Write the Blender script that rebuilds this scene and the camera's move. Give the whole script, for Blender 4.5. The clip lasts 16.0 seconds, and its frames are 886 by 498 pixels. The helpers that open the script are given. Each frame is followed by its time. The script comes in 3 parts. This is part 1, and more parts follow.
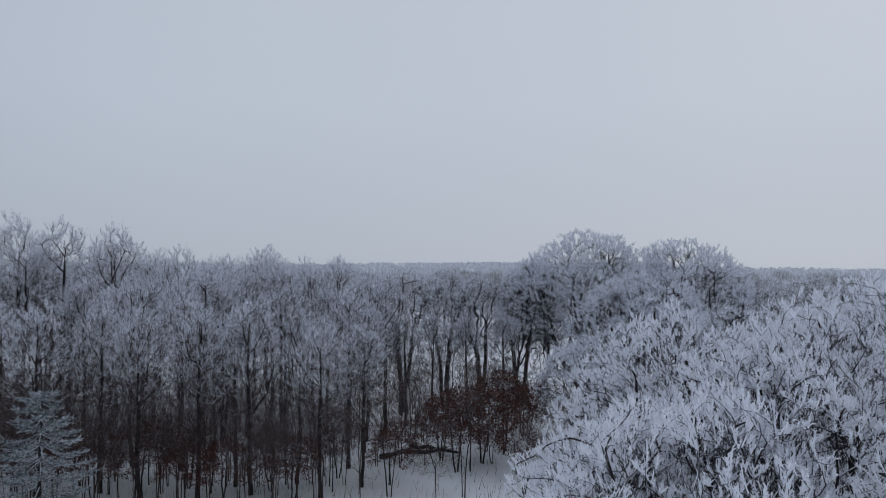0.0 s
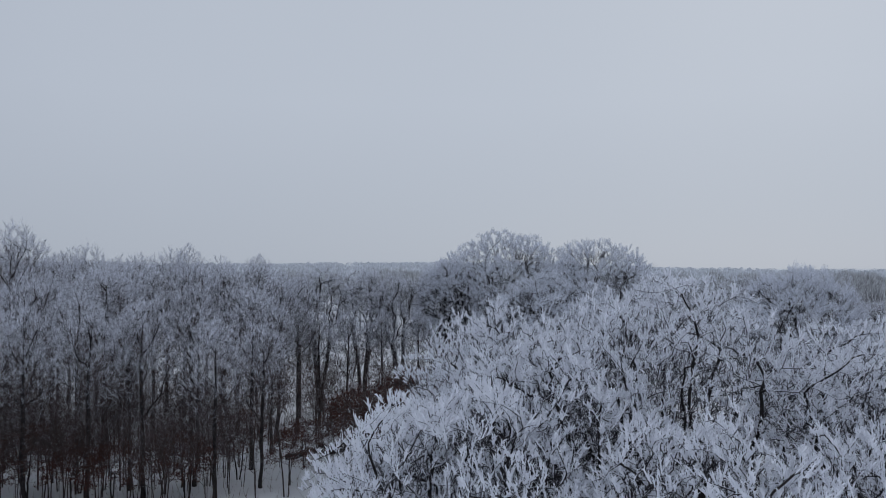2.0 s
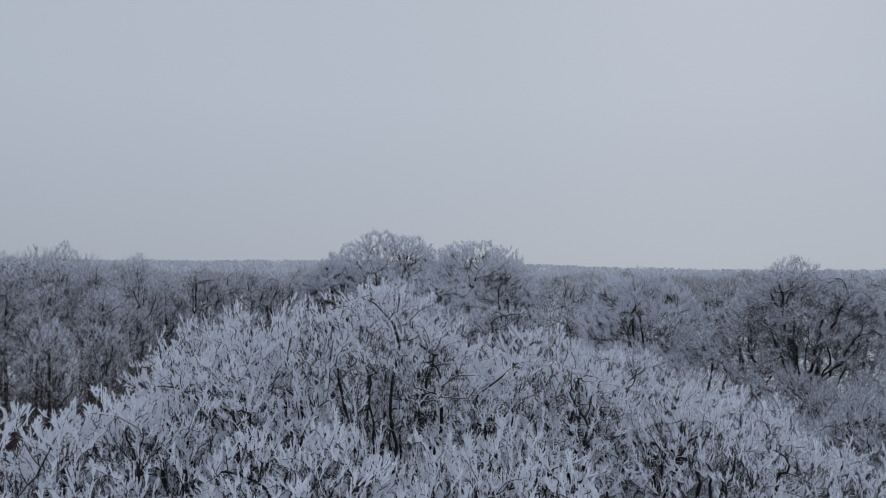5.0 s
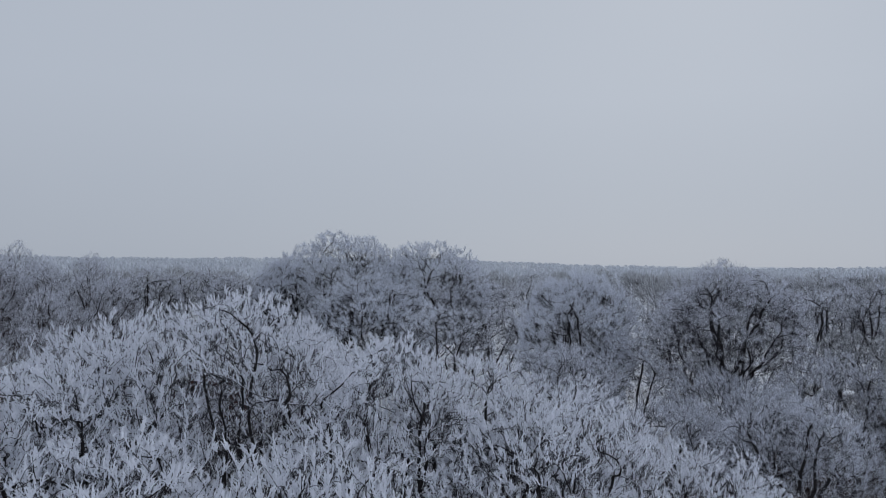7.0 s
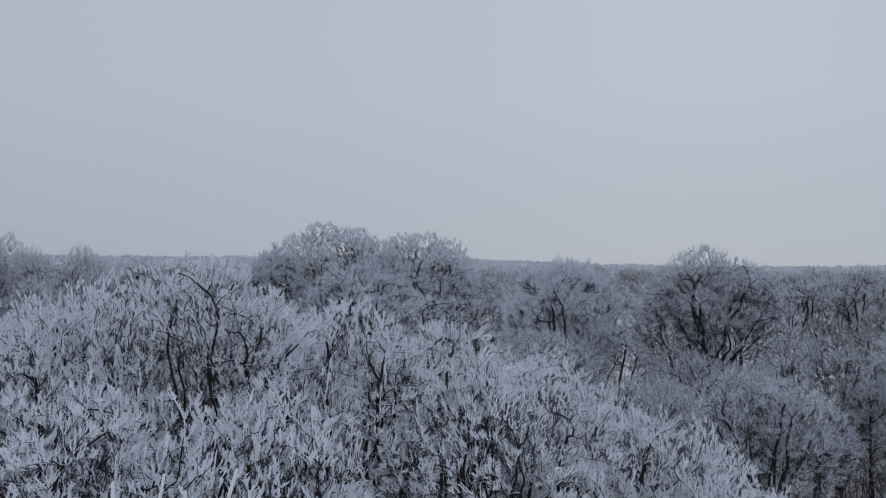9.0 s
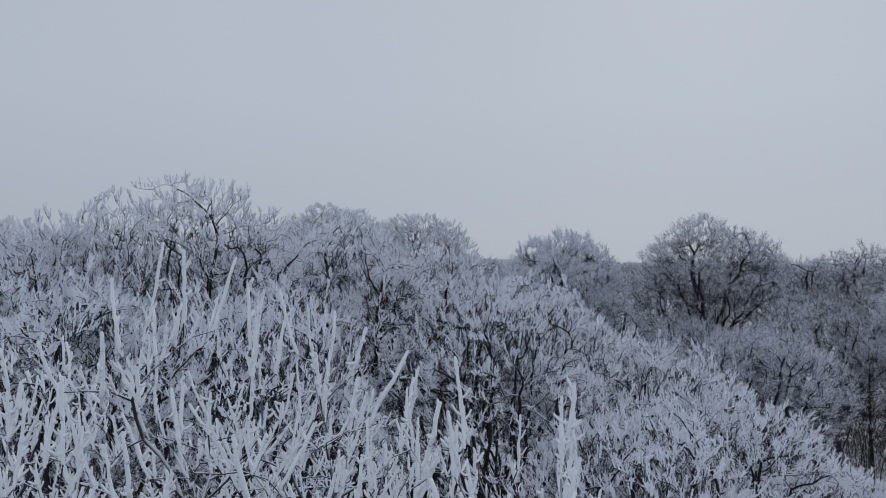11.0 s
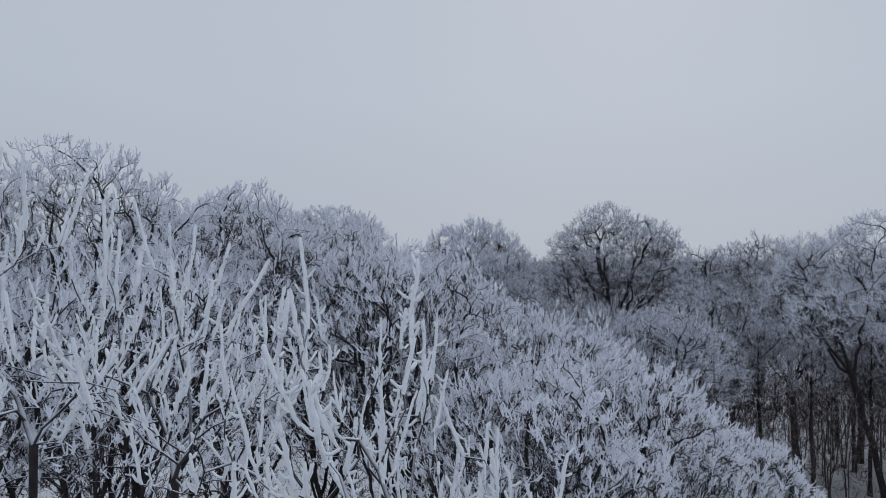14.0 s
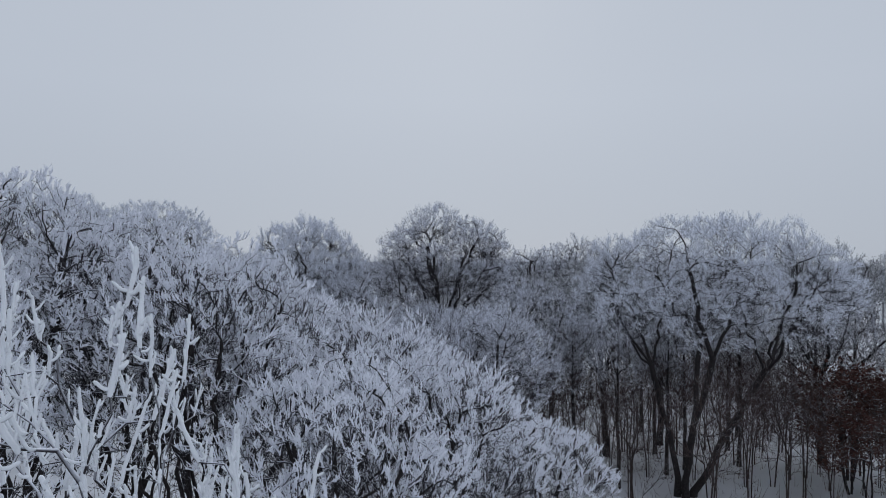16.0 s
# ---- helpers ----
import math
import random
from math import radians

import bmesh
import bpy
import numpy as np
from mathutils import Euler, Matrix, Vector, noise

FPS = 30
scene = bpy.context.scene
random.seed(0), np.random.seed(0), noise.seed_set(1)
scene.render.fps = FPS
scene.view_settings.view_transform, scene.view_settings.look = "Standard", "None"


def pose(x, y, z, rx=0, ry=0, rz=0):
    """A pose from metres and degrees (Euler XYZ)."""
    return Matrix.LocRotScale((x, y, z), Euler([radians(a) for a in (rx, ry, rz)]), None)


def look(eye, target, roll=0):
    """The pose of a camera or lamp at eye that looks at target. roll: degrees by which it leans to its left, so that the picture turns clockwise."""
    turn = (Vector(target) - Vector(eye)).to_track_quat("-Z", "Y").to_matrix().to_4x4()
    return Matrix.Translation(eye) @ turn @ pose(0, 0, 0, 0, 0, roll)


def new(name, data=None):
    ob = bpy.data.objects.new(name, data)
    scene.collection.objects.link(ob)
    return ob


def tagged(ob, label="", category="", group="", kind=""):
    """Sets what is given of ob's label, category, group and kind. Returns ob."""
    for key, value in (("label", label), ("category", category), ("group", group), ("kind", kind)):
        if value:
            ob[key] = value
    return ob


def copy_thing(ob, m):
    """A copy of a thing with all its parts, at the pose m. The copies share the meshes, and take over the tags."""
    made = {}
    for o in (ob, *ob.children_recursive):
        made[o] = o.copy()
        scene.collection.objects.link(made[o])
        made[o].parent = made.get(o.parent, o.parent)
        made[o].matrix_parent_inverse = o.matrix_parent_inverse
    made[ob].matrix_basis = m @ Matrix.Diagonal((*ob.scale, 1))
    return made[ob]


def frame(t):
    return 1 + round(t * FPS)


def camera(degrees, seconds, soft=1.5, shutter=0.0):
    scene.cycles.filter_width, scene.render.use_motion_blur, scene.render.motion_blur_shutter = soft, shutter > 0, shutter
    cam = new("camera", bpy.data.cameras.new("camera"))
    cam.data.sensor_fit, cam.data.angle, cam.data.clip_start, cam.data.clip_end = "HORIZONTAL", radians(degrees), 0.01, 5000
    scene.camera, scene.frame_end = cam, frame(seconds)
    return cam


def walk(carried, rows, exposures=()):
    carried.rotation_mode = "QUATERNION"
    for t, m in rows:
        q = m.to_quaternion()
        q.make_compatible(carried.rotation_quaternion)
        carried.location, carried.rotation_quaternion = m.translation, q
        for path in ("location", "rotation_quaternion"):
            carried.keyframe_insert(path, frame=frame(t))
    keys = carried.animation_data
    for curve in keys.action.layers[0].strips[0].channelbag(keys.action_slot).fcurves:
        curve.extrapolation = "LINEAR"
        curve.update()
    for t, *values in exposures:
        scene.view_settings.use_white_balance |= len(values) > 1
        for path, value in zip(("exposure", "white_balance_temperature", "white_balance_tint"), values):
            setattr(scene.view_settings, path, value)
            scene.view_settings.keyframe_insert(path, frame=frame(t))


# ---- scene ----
cam = camera(64.0, 16.0, soft=0.95)
PATH = [
    (0, -1.26, 0.054, 11.3, 91.3, 0, 1.9),
    (0.5, -0.63, 0.027, 11.3, 91.3, 0, 0.95),
    (1, 0, 0, 11.3, 91.3, 0, 0),
    (1.5, 0.63, -0.036, 11.273, 91.3, 0, -1),
    (2, 1.269, -0.09, 11.264, 91.3, -0.1, -2.1),
    (2.5, 1.935, -0.126, 11.255, 91.3, -0.1, -3.3),
    (3, 2.61, -0.171, 11.273, 91.2, -0.2, -4.3),
    (3.5, 3.285, -0.234, 11.318, 91.2, -0.2, -5.3),
    (4, 3.978, -0.324, 11.372, 91.2, -0.3, -6.1),
    (4.5, 4.689, -0.441, 11.417, 91.2, -0.4, -6.8),
    (7.5, 8.073, -1.395, 11.732, 90.9, -0.5, -8.8),
    (8, 8.352, -1.476, 11.669, 90.8, -0.5, -8.8),
    (8.5, 8.397, -1.512, 11.417, 90.9, -0.5, -8.8),
    (11, 8.429, -1.539, 9.599, 90.9, -0.4, -8.8),
    (11.5, 8.442, -1.528, 9.206, 91, -0.3, -8.8),
    (12, 8.46, -1.524, 9.058, 91, -0.2, -8.9),
    (12.5, 8.494, -1.524, 9.063, 91, -0.2, -8.9),
    (13, 8.568, -1.547, 9.077, 91, -0.2, -9.1),
    (13.5, 8.67, -1.563, 9.046, 91, -0.2, -11.8),
    (14, 8.791, -1.567, 9.017, 90.9, -0.3, -15.3),
    (14.5, 8.923, -1.566, 9.037, 91, -0.3, -19),
    (15, 9.057, -1.585, 9.089, 90.9, -0.5, -22.8),
    (15.5, 9.187, -1.589, 9.098, 90.9, -0.6, -26.2),
    (16, 9.285, -1.602, 8.973, 91, -0.5, -28.1),
]
walk(cam, [(t, pose(x, y, z, rx, ry, rz)) for t, x, y, z, rx, ry, rz in PATH],
     exposures=[(0.0, 0.13), (2.0, 0.08), (4.5, 0.0), (8.5, 0.0), (13.0, 0.05), (16.0, 0.1)])

# ---- world and light: an even winter cloud deck, a little brighter ahead to the right ----
SUN_AZ, SUN_EL = radians(30), radians(28)
world = bpy.data.worlds.new("overcast")
scene.world = world
world.use_nodes = True
wn, wl = world.node_tree.nodes, world.node_tree.links
wn.clear()


def wnode(kind, **values):
    node = wn.new(kind)
    for key, value in values.items():
        node.inputs[int(key[1:])].default_value = value
    return node


coord = wnode("ShaderNodeTexCoord")
sky = wnode("ShaderNodeTexSky")
sky.sky_type, sky.sun_disc = "NISHITA", False
sky.sun_elevation, sky.sun_rotation = SUN_EL, SUN_AZ
sky_grey = wnode("ShaderNodeHueSaturation", i1=0.5, i2=0.12)
wl.new(sky.outputs[0], sky_grey.inputs[4])
toward = wnode("ShaderNodeVectorMath")
toward.operation = "DOT_PRODUCT"
toward.inputs[1].default_value = (math.sin(SUN_AZ) * math.cos(SUN_EL), math.cos(SUN_AZ) * math.cos(SUN_EL), math.sin(SUN_EL))
wl.new(coord.outputs["Generated"], toward.inputs[0])
clouds = wnode("ShaderNodeTexNoise", i2=2.2, i3=4.0)
wl.new(coord.outputs["Generated"], clouds.inputs["Vector"])
mix_in = wnode("ShaderNodeMath")
mix_in.operation = "MULTIPLY_ADD"
mix_in.inputs[1].default_value, mix_in.inputs[2].default_value = 0.30, -0.15
wl.new(clouds.outputs["Fac"], mix_in.inputs[0])
total = wnode("ShaderNodeMath")
wl.new(toward.outputs["Value"], total.inputs[0])
wl.new(mix_in.outputs[0], total.inputs[1])
deck = wnode("ShaderNodeValToRGB")
deck.color_ramp.elements[0].position, deck.color_ramp.elements[0].color = 0.2, (0.393, 0.440, 0.524, 1)
deck.color_ramp.elements[1].position, deck.color_ramp.elements[1].color = 1.0, (0.477, 0.526, 0.605, 1)
mid = deck.color_ramp.elements.new(0.6)
mid.color = (0.445, 0.494, 0.577, 1)
wl.new(total.outputs[0], deck.inputs[0])
low = wnode("ShaderNodeBackground", i1=0.02)
high = wnode("ShaderNodeBackground", i1=0.93)
wl.new(sky_grey.outputs[0], low.inputs[0])
wl.new(deck.outputs[0], high.inputs[0])
# an overcast sky is brightest overhead
upward = wnode("ShaderNodeSeparateXYZ")
wl.new(coord.outputs["Generated"], upward.inputs[0])
zenith = wnode("ShaderNodeMapRange", i1=0.36, i2=1.0, i3=0.93, i4=1.35)
wl.new(upward.outputs[2], zenith.inputs[0])
murk = wnode("ShaderNodeMapRange", i1=0.0, i2=0.22, i3=0.89, i4=1.01)
wl.new(upward.outputs[2], murk.inputs[0])
deep_sky = wnode("ShaderNodeMath")
deep_sky.operation = "MULTIPLY"
wl.new(zenith.outputs[0], deep_sky.inputs[0])
wl.new(murk.outputs[0], deep_sky.inputs[1])
wl.new(deep_sky.outputs[0], high.inputs[1])
both = wnode("ShaderNodeAddShader")
wl.new(low.outputs[0], both.inputs[0])
wl.new(high.outputs[0], both.inputs[1])
wout = wnode("ShaderNodeOutputWorld")
wl.new(both.outputs[0], wout.inputs[0])

sun = new("sun", bpy.data.lights.new("sun", "SUN"))
sun.data.energy, sun.data.angle, sun.data.color = 0.5, radians(40), (1.0, 0.97, 0.93)
sun.matrix_world = look((60 * math.sin(SUN_AZ), 60 * math.cos(SUN_AZ), 60 * math.tan(SUN_EL)), (0, 0, 0))


# ---- materials ----
def material(name, build, roughness=0.85):
    m = bpy.data.materials.new(name)
    m.use_nodes = True
    nodes, links = m.node_tree.nodes, m.node_tree.links
    shader = nodes["Principled BSDF"]
    shader.inputs["Roughness"].default_value = roughness
    shader.inputs["Specular IOR Level"].default_value = 0.2
    build(nodes, links, shader)
    return m


def noise_node(nodes, links, scale, detail=3.0):
    place = nodes.new("ShaderNodeTexCoord")
    n = nodes.new("ShaderNodeTexNoise")
    n.inputs["Scale"].default_value, n.inputs["Detail"].default_value = scale, detail
    links.new(place.outputs["Object"], n.inputs["Vector"])
    return n.outputs["Fac"]


def ramp(nodes, links, fac, stops):
    r = nodes.new("ShaderNodeValToRGB")
    for n, (at, colour) in enumerate(stops):
        e = r.color_ramp.elements[n] if n < 2 else r.color_ramp.elements.new(at)
        e.position, e.color = at, (*colour, 1)
    links.new(fac, r.inputs[0])
    return r.outputs[0]


def math_node(nodes, links, op, a, b):
    n = nodes.new("ShaderNodeMath")
    n.operation = op
    for slot, v in ((0, a), (1, b)):
        if isinstance(v, (int, float)):
            n.inputs[slot].default_value = v
        else:
            links.new(v, n.inputs[slot])
    return n.outputs[0]


def rimed(name, bark, frost, low_end, high_end, grain=5.0):
    """Bark under rime: rime sits where a twig faces up, more or less by low_end and high_end, in uneven patches."""

    def build(nodes, links, shader):
        geo = nodes.new("ShaderNodeNewGeometry")
        split = nodes.new("ShaderNodeSeparateXYZ")
        links.new(geo.outputs["Normal"], split.inputs[0])
        fine = noise_node(nodes, links, grain)
        coarse = noise_node(nodes, links, 0.5, 2.0)
        patch = math_node(nodes, links, "ADD", fine, coarse)
        patch = math_node(nodes, links, "MULTIPLY_ADD", patch, 1.6)
        patch.node.inputs[2].default_value = -1.6
        lift = math_node(nodes, links, "ADD", split.outputs[2], patch)
        reach = nodes.new("ShaderNodeMapRange")
        reach.inputs["From Min"].default_value, reach.inputs["From Max"].default_value = low_end, high_end
        links.new(lift, reach.inputs["Value"])
        mixer = nodes.new("ShaderNodeMix")
        mixer.data_type = "RGBA"
        links.new(reach.outputs[0], mixer.inputs["Factor"])
        under = ramp(nodes, links, noise_node(nodes, links, 14), [(0.3, tuple(0.6 * v for v in bark)), (0.75, tuple(1.4 * v for v in bark))])
        over = ramp(nodes, links, noise_node(nodes, links, 9), [(0.25, tuple(0.88 * v for v in frost)), (0.7, frost)])
        links.new(under, mixer.inputs[6])
        links.new(over, mixer.inputs[7])
        links.new(mixer.outputs[2], shader.inputs["Base Color"])

    return material(name, build, 0.9)


FROST = (0.82, 0.84, 0.91)
BARK = (0.035, 0.030, 0.030)
bark_dark = rimed("dark_bark", BARK, FROST, 0.9, 1.9)
bough_rimed = rimed("rimed_bough", (0.042, 0.038, 0.041), FROST, -0.15, 1.0)
branch_rimed = rimed("rimed_branch", BARK, FROST, 0.3, 1.3)
twig_white = rimed("thick_rime", (0.20, 0.20, 0.22), (0.90, 0.915, 0.975), -2.0, -0.8, 8.0)
twig_solid = rimed("solid_rime", (0.13, 0.13, 0.145), (0.89, 0.91, 0.94), -1.75, -0.4, 16.0)
twig_grey = rimed("half_rimed_twig", (0.08, 0.074, 0.08), (0.84, 0.865, 0.935), -1.8, -0.3)
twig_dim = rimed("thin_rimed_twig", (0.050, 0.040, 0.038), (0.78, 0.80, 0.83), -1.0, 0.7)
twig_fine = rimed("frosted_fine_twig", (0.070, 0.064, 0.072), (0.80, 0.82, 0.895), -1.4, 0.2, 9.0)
# for the horizon: distance haze is mixed into this paler, bluer colour
twig_far = rimed("far_hazed_frost_twig", (0.10, 0.10, 0.115), (0.78, 0.81, 0.86), -1.7, 0.3)
twig_brown = rimed("bare_brown_twig", (0.072, 0.048, 0.044), (0.7, 0.72, 0.76), 0.25, 1.8)
bark_brown = rimed("brown_bark", (0.058, 0.044, 0.041), FROST, 0.8, 1.9)
# inner and lower twigs: little rime, and crown shade painted into the colour
twig_shade = rimed("shaded_thin_rime_twig", (0.045, 0.040, 0.045), (0.70, 0.73, 0.79), 0.3, 2.0)
leaf_brown = rimed("dead_oak_leaf", (0.078, 0.036, 0.029), (0.55, 0.55, 0.58), 1.25, 2.9)
needle = rimed("rimed_needle", (0.040, 0.055, 0.055), (0.72, 0.77, 0.83), -0.5, 1.1)
grass_dry = rimed("dry_grass", (0.16, 0.13, 0.10), (0.7, 0.71, 0.74), -0.2, 1.6)


def snow_build(nodes, links, shader):
    patch = ramp(nodes, links, noise_node(nodes, links, 0.09, 5.0), [(0.30, (0.46, 0.46, 0.48)), (0.62, (0.70, 0.72, 0.75))])
    links.new(patch, shader.inputs["Base Color"])
    bump = nodes.new("ShaderNodeBump")
    bump.inputs["Strength"].default_value, bump.inputs["Distance"].default_value = 0.6, 0.15
    links.new(noise_node(nodes, links, 1.1, 6.0), bump.inputs["Height"])
    links.new(bump.outputs[0], shader.inputs["Normal"])


snow = material("trodden_snow", snow_build, 0.8)


# ---- mesh making ----
class Build:
    """Gathers tubes and spikes, and makes one mesh of them."""

    def __init__(self):
        self.verts, self.faces, self.count = [], [], 0

    def tubes(self, lines, radii, sides):
        """lines (n, k, 3), radii (n, k): a tube of so many sides round each line."""
        n, k, _ = lines.shape
        if not n:
            return
        axis = unit(lines[:, -1] - lines[:, 0])
        other = np.where(np.abs(axis[:, 2:3]) > 0.8, [[1.0, 0, 0]], [[0, 0, 1.0]])
        ways = unit(np.gradient(lines, axis=1))
        u = unit(np.cross(ways, other[:, None]))
        w = np.cross(ways, u)
        a = np.arange(sides) * 2 * np.pi / sides
        ring = np.cos(a)[None, None, :, None] * u[:, :, None] + np.sin(a)[None, None, :, None] * w[:, :, None]
        v = lines[:, :, None] + radii[:, :, None, None] * ring
        self.verts.append(v.reshape(-1, 3))
        i = np.arange(n)[:, None, None] * (k * sides) + np.arange(k - 1)[None, :, None] * sides
        s = np.arange(sides)[None, None]
        t = (s + 1) % sides
        quads = np.stack([i + s, i + t, i + sides + t, i + sides + s], -1).reshape(-1, 4)
        self.faces.append(quads + self.count)
        self.count += n * k * sides

    def spikes(self, roots, ways, radius):
        """Three-sided cones from roots (n, 3) along ways (n, 3)."""
        n = len(roots)
        axis = ways / (np.linalg.norm(ways, axis=1, keepdims=True) + 1e-9)
        other = np.where(np.abs(axis[:, 2:3]) > 0.8, [[1.0, 0, 0]], [[0, 0, 1.0]])
        u = np.cross(axis, other)
        u /= np.linalg.norm(u, axis=1, keepdims=True) + 1e-9
        w = np.cross(axis, u)
        a = np.arange(3) * 2 * np.pi / 3
        ring = np.cos(a)[None, :, None] * u[:, None] + np.sin(a)[None, :, None] * w[:, None]
        base = roots[:, None] + ring * np.broadcast_to(radius, (n,))[:, None, None]
        v = np.concatenate([base, (roots + ways)[:, None]], 1)
        self.verts.append(v.reshape(-1, 3))
        i = np.arange(n)[:, None] * 4
        tris = np.stack([i + np.array([[0, 1, 2]]), i + np.array([[1, 2, 0]]), i + 3 + 0 * np.arange(3)[None]], -1).reshape(-1, 3)
        self.faces.append(tris + self.count)
        self.count += 4 * n

    def slivers(self, rng, roots, ways, radius):
        """Hoarfrost needles: thin three-cornered blades from roots along ways, turned at random."""
        n = len(roots)
        side = unit(np.cross(ways, rng.normal(size=(n, 3)))) * np.broadcast_to(radius, (n,))[:, None]
        self.verts.append(np.stack([roots - side, roots + side, roots + ways], 1).reshape(-1, 3))
        self.faces.append(np.arange(3 * n).reshape(-1, 3) + self.count)
        self.count += 3 * n

    def blades(self, corners):
        """Flat four-cornered leaves, (n, 4, 3)."""
        n = len(corners)
        self.verts.append(corners.reshape(-1, 3))
        self.faces.append(np.arange(4 * n).reshape(-1, 4) + self.count)
        self.count += 4 * n

    def mesh(self, name, mat, smooth=True):
        me = bpy.data.meshes.new(name)
        verts = np.concatenate(self.verts).astype(np.float32)
        sizes = np.concatenate([np.full(len(f), f.shape[1]) for f in self.faces])
        loops = np.concatenate([f.ravel() for f in self.faces]).astype(np.int32)
        starts = np.concatenate([[0], np.cumsum(sizes)[:-1]]).astype(np.int32)
        me.vertices.add(len(verts))
        me.vertices.foreach_set("co", verts.ravel())
        me.loops.add(len(loops))
        me.loops.foreach_set("vertex_index", loops)
        me.polygons.add(len(sizes))
        me.polygons.foreach_set("loop_start", starts)
        me.polygons.foreach_set("use_smooth", np.full(len(sizes), smooth))
        me.update(calc_edges=True)
        me.validate()
        me.materials.append(mat)
        return me


def part(name, build, mat, parent, label="", smooth=True):
    ob = new(name, build.mesh(name, mat, smooth))
    ob.parent = parent
    return tagged(ob, label)


def unit(v):
    return v / (np.linalg.norm(v, axis=-1, keepdims=True) + 1e-9)


def bezier(p0, p1, p2, k):
    t = np.linspace(0, 1, k)[None, :, None]
    return (1 - t) ** 2 * p0[:, None] + 2 * t * (1 - t) * p1[:, None] + t**2 * p2[:, None]


def shoots(rng, lines, each, first, length, along, wild, up, out, centre, curl, k):
    """Side shoots on lines: starts along each line, from the share first of its length on; they bend upwards by curl."""
    n, kk, _ = lines.shape
    idx = np.repeat(np.arange(n), each)
    t = first + (1 - first) * (np.tile(np.arange(each), n) + rng.random(n * each)) / each
    f = np.clip(t * (kk - 1), 0, kk - 1.001)
    j = f.astype(int)
    a, b = lines[idx, j], lines[idx, j + 1]
    p0 = a + (b - a) * (f - j)[:, None]
    if np.ndim(centre) == 2:
        centre = centre[np.argmin(((p0[:, None] - centre[None]) ** 2).sum(-1), axis=1)]
    way = along * unit(b - a) + wild * unit(rng.normal(size=p0.shape)) + out * unit(p0 - centre)
    way[:, 2] += up
    way = unit(way)
    size = length * (0.6 + 0.8 * rng.random(len(p0))) * (1.15 - 0.5 * t)
    lift = np.array([[0, 0, 1.0]]) * (size * curl)[:, None]
    step = way * size[:, None]
    return bezier(p0, p0 + 0.5 * step - 0.5 * lift, p0 + step + 0.5 * lift, k), size


def taper(n, r, shape):
    return np.broadcast_to(np.asarray(r, float).reshape(-1, 1) if np.ndim(r) else r, (n, 1)) * np.array(shape)[None]


def lobes_of(rng, count, centre, radii, share, lowest):
    """A crown's rounded clumps: their middles, spread over it, and their radii."""
    z = np.linspace(0.96, lowest, count)
    az = np.arange(count) * 2.39996 + 6 * rng.random() + 0.25 * rng.normal(size=count)
    r = np.sqrt(1 - z**2)
    size = share * (0.78 + 0.4 * rng.random(count))
    at = centre + np.stack([r * np.cos(az), r * np.sin(az), z], -1) * radii * (1.02 - size)[:, None]
    ball = np.minimum(radii, (radii[0] + radii[2]) / 2)
    return at, size[:, None] * ball * [1.0, 1.0, 0.9]


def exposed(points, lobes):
    """How open to the sky and the wind points lie: low deep in a clump and under it, over 1 on its upper outside."""
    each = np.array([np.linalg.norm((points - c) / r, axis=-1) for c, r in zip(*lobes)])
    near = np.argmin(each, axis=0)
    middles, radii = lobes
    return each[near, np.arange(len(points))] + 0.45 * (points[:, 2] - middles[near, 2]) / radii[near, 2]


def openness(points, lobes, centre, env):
    """How open to the sky and the wind points lie, in their clump and in the whole crown."""
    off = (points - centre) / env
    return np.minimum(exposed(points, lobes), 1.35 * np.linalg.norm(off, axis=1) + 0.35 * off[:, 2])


def scatter(rng, n, lobes, centre, least):
    """Points spread through the clumps of a crown, more of them towards the outside."""
    middles, radii = lobes
    which = rng.integers(0, len(middles), 3 * n)
    way = unit(rng.normal(size=(3 * n, 3)))
    outward = unit(middles[which] - centre)
    fit = (way * outward).sum(-1) > -0.25
    way, which = way[fit][:n], which[fit][:n]
    depth = least + (1 - least) * rng.random(len(way)) ** 0.45
    return middles[which] + way * radii[which] * depth[:, None]


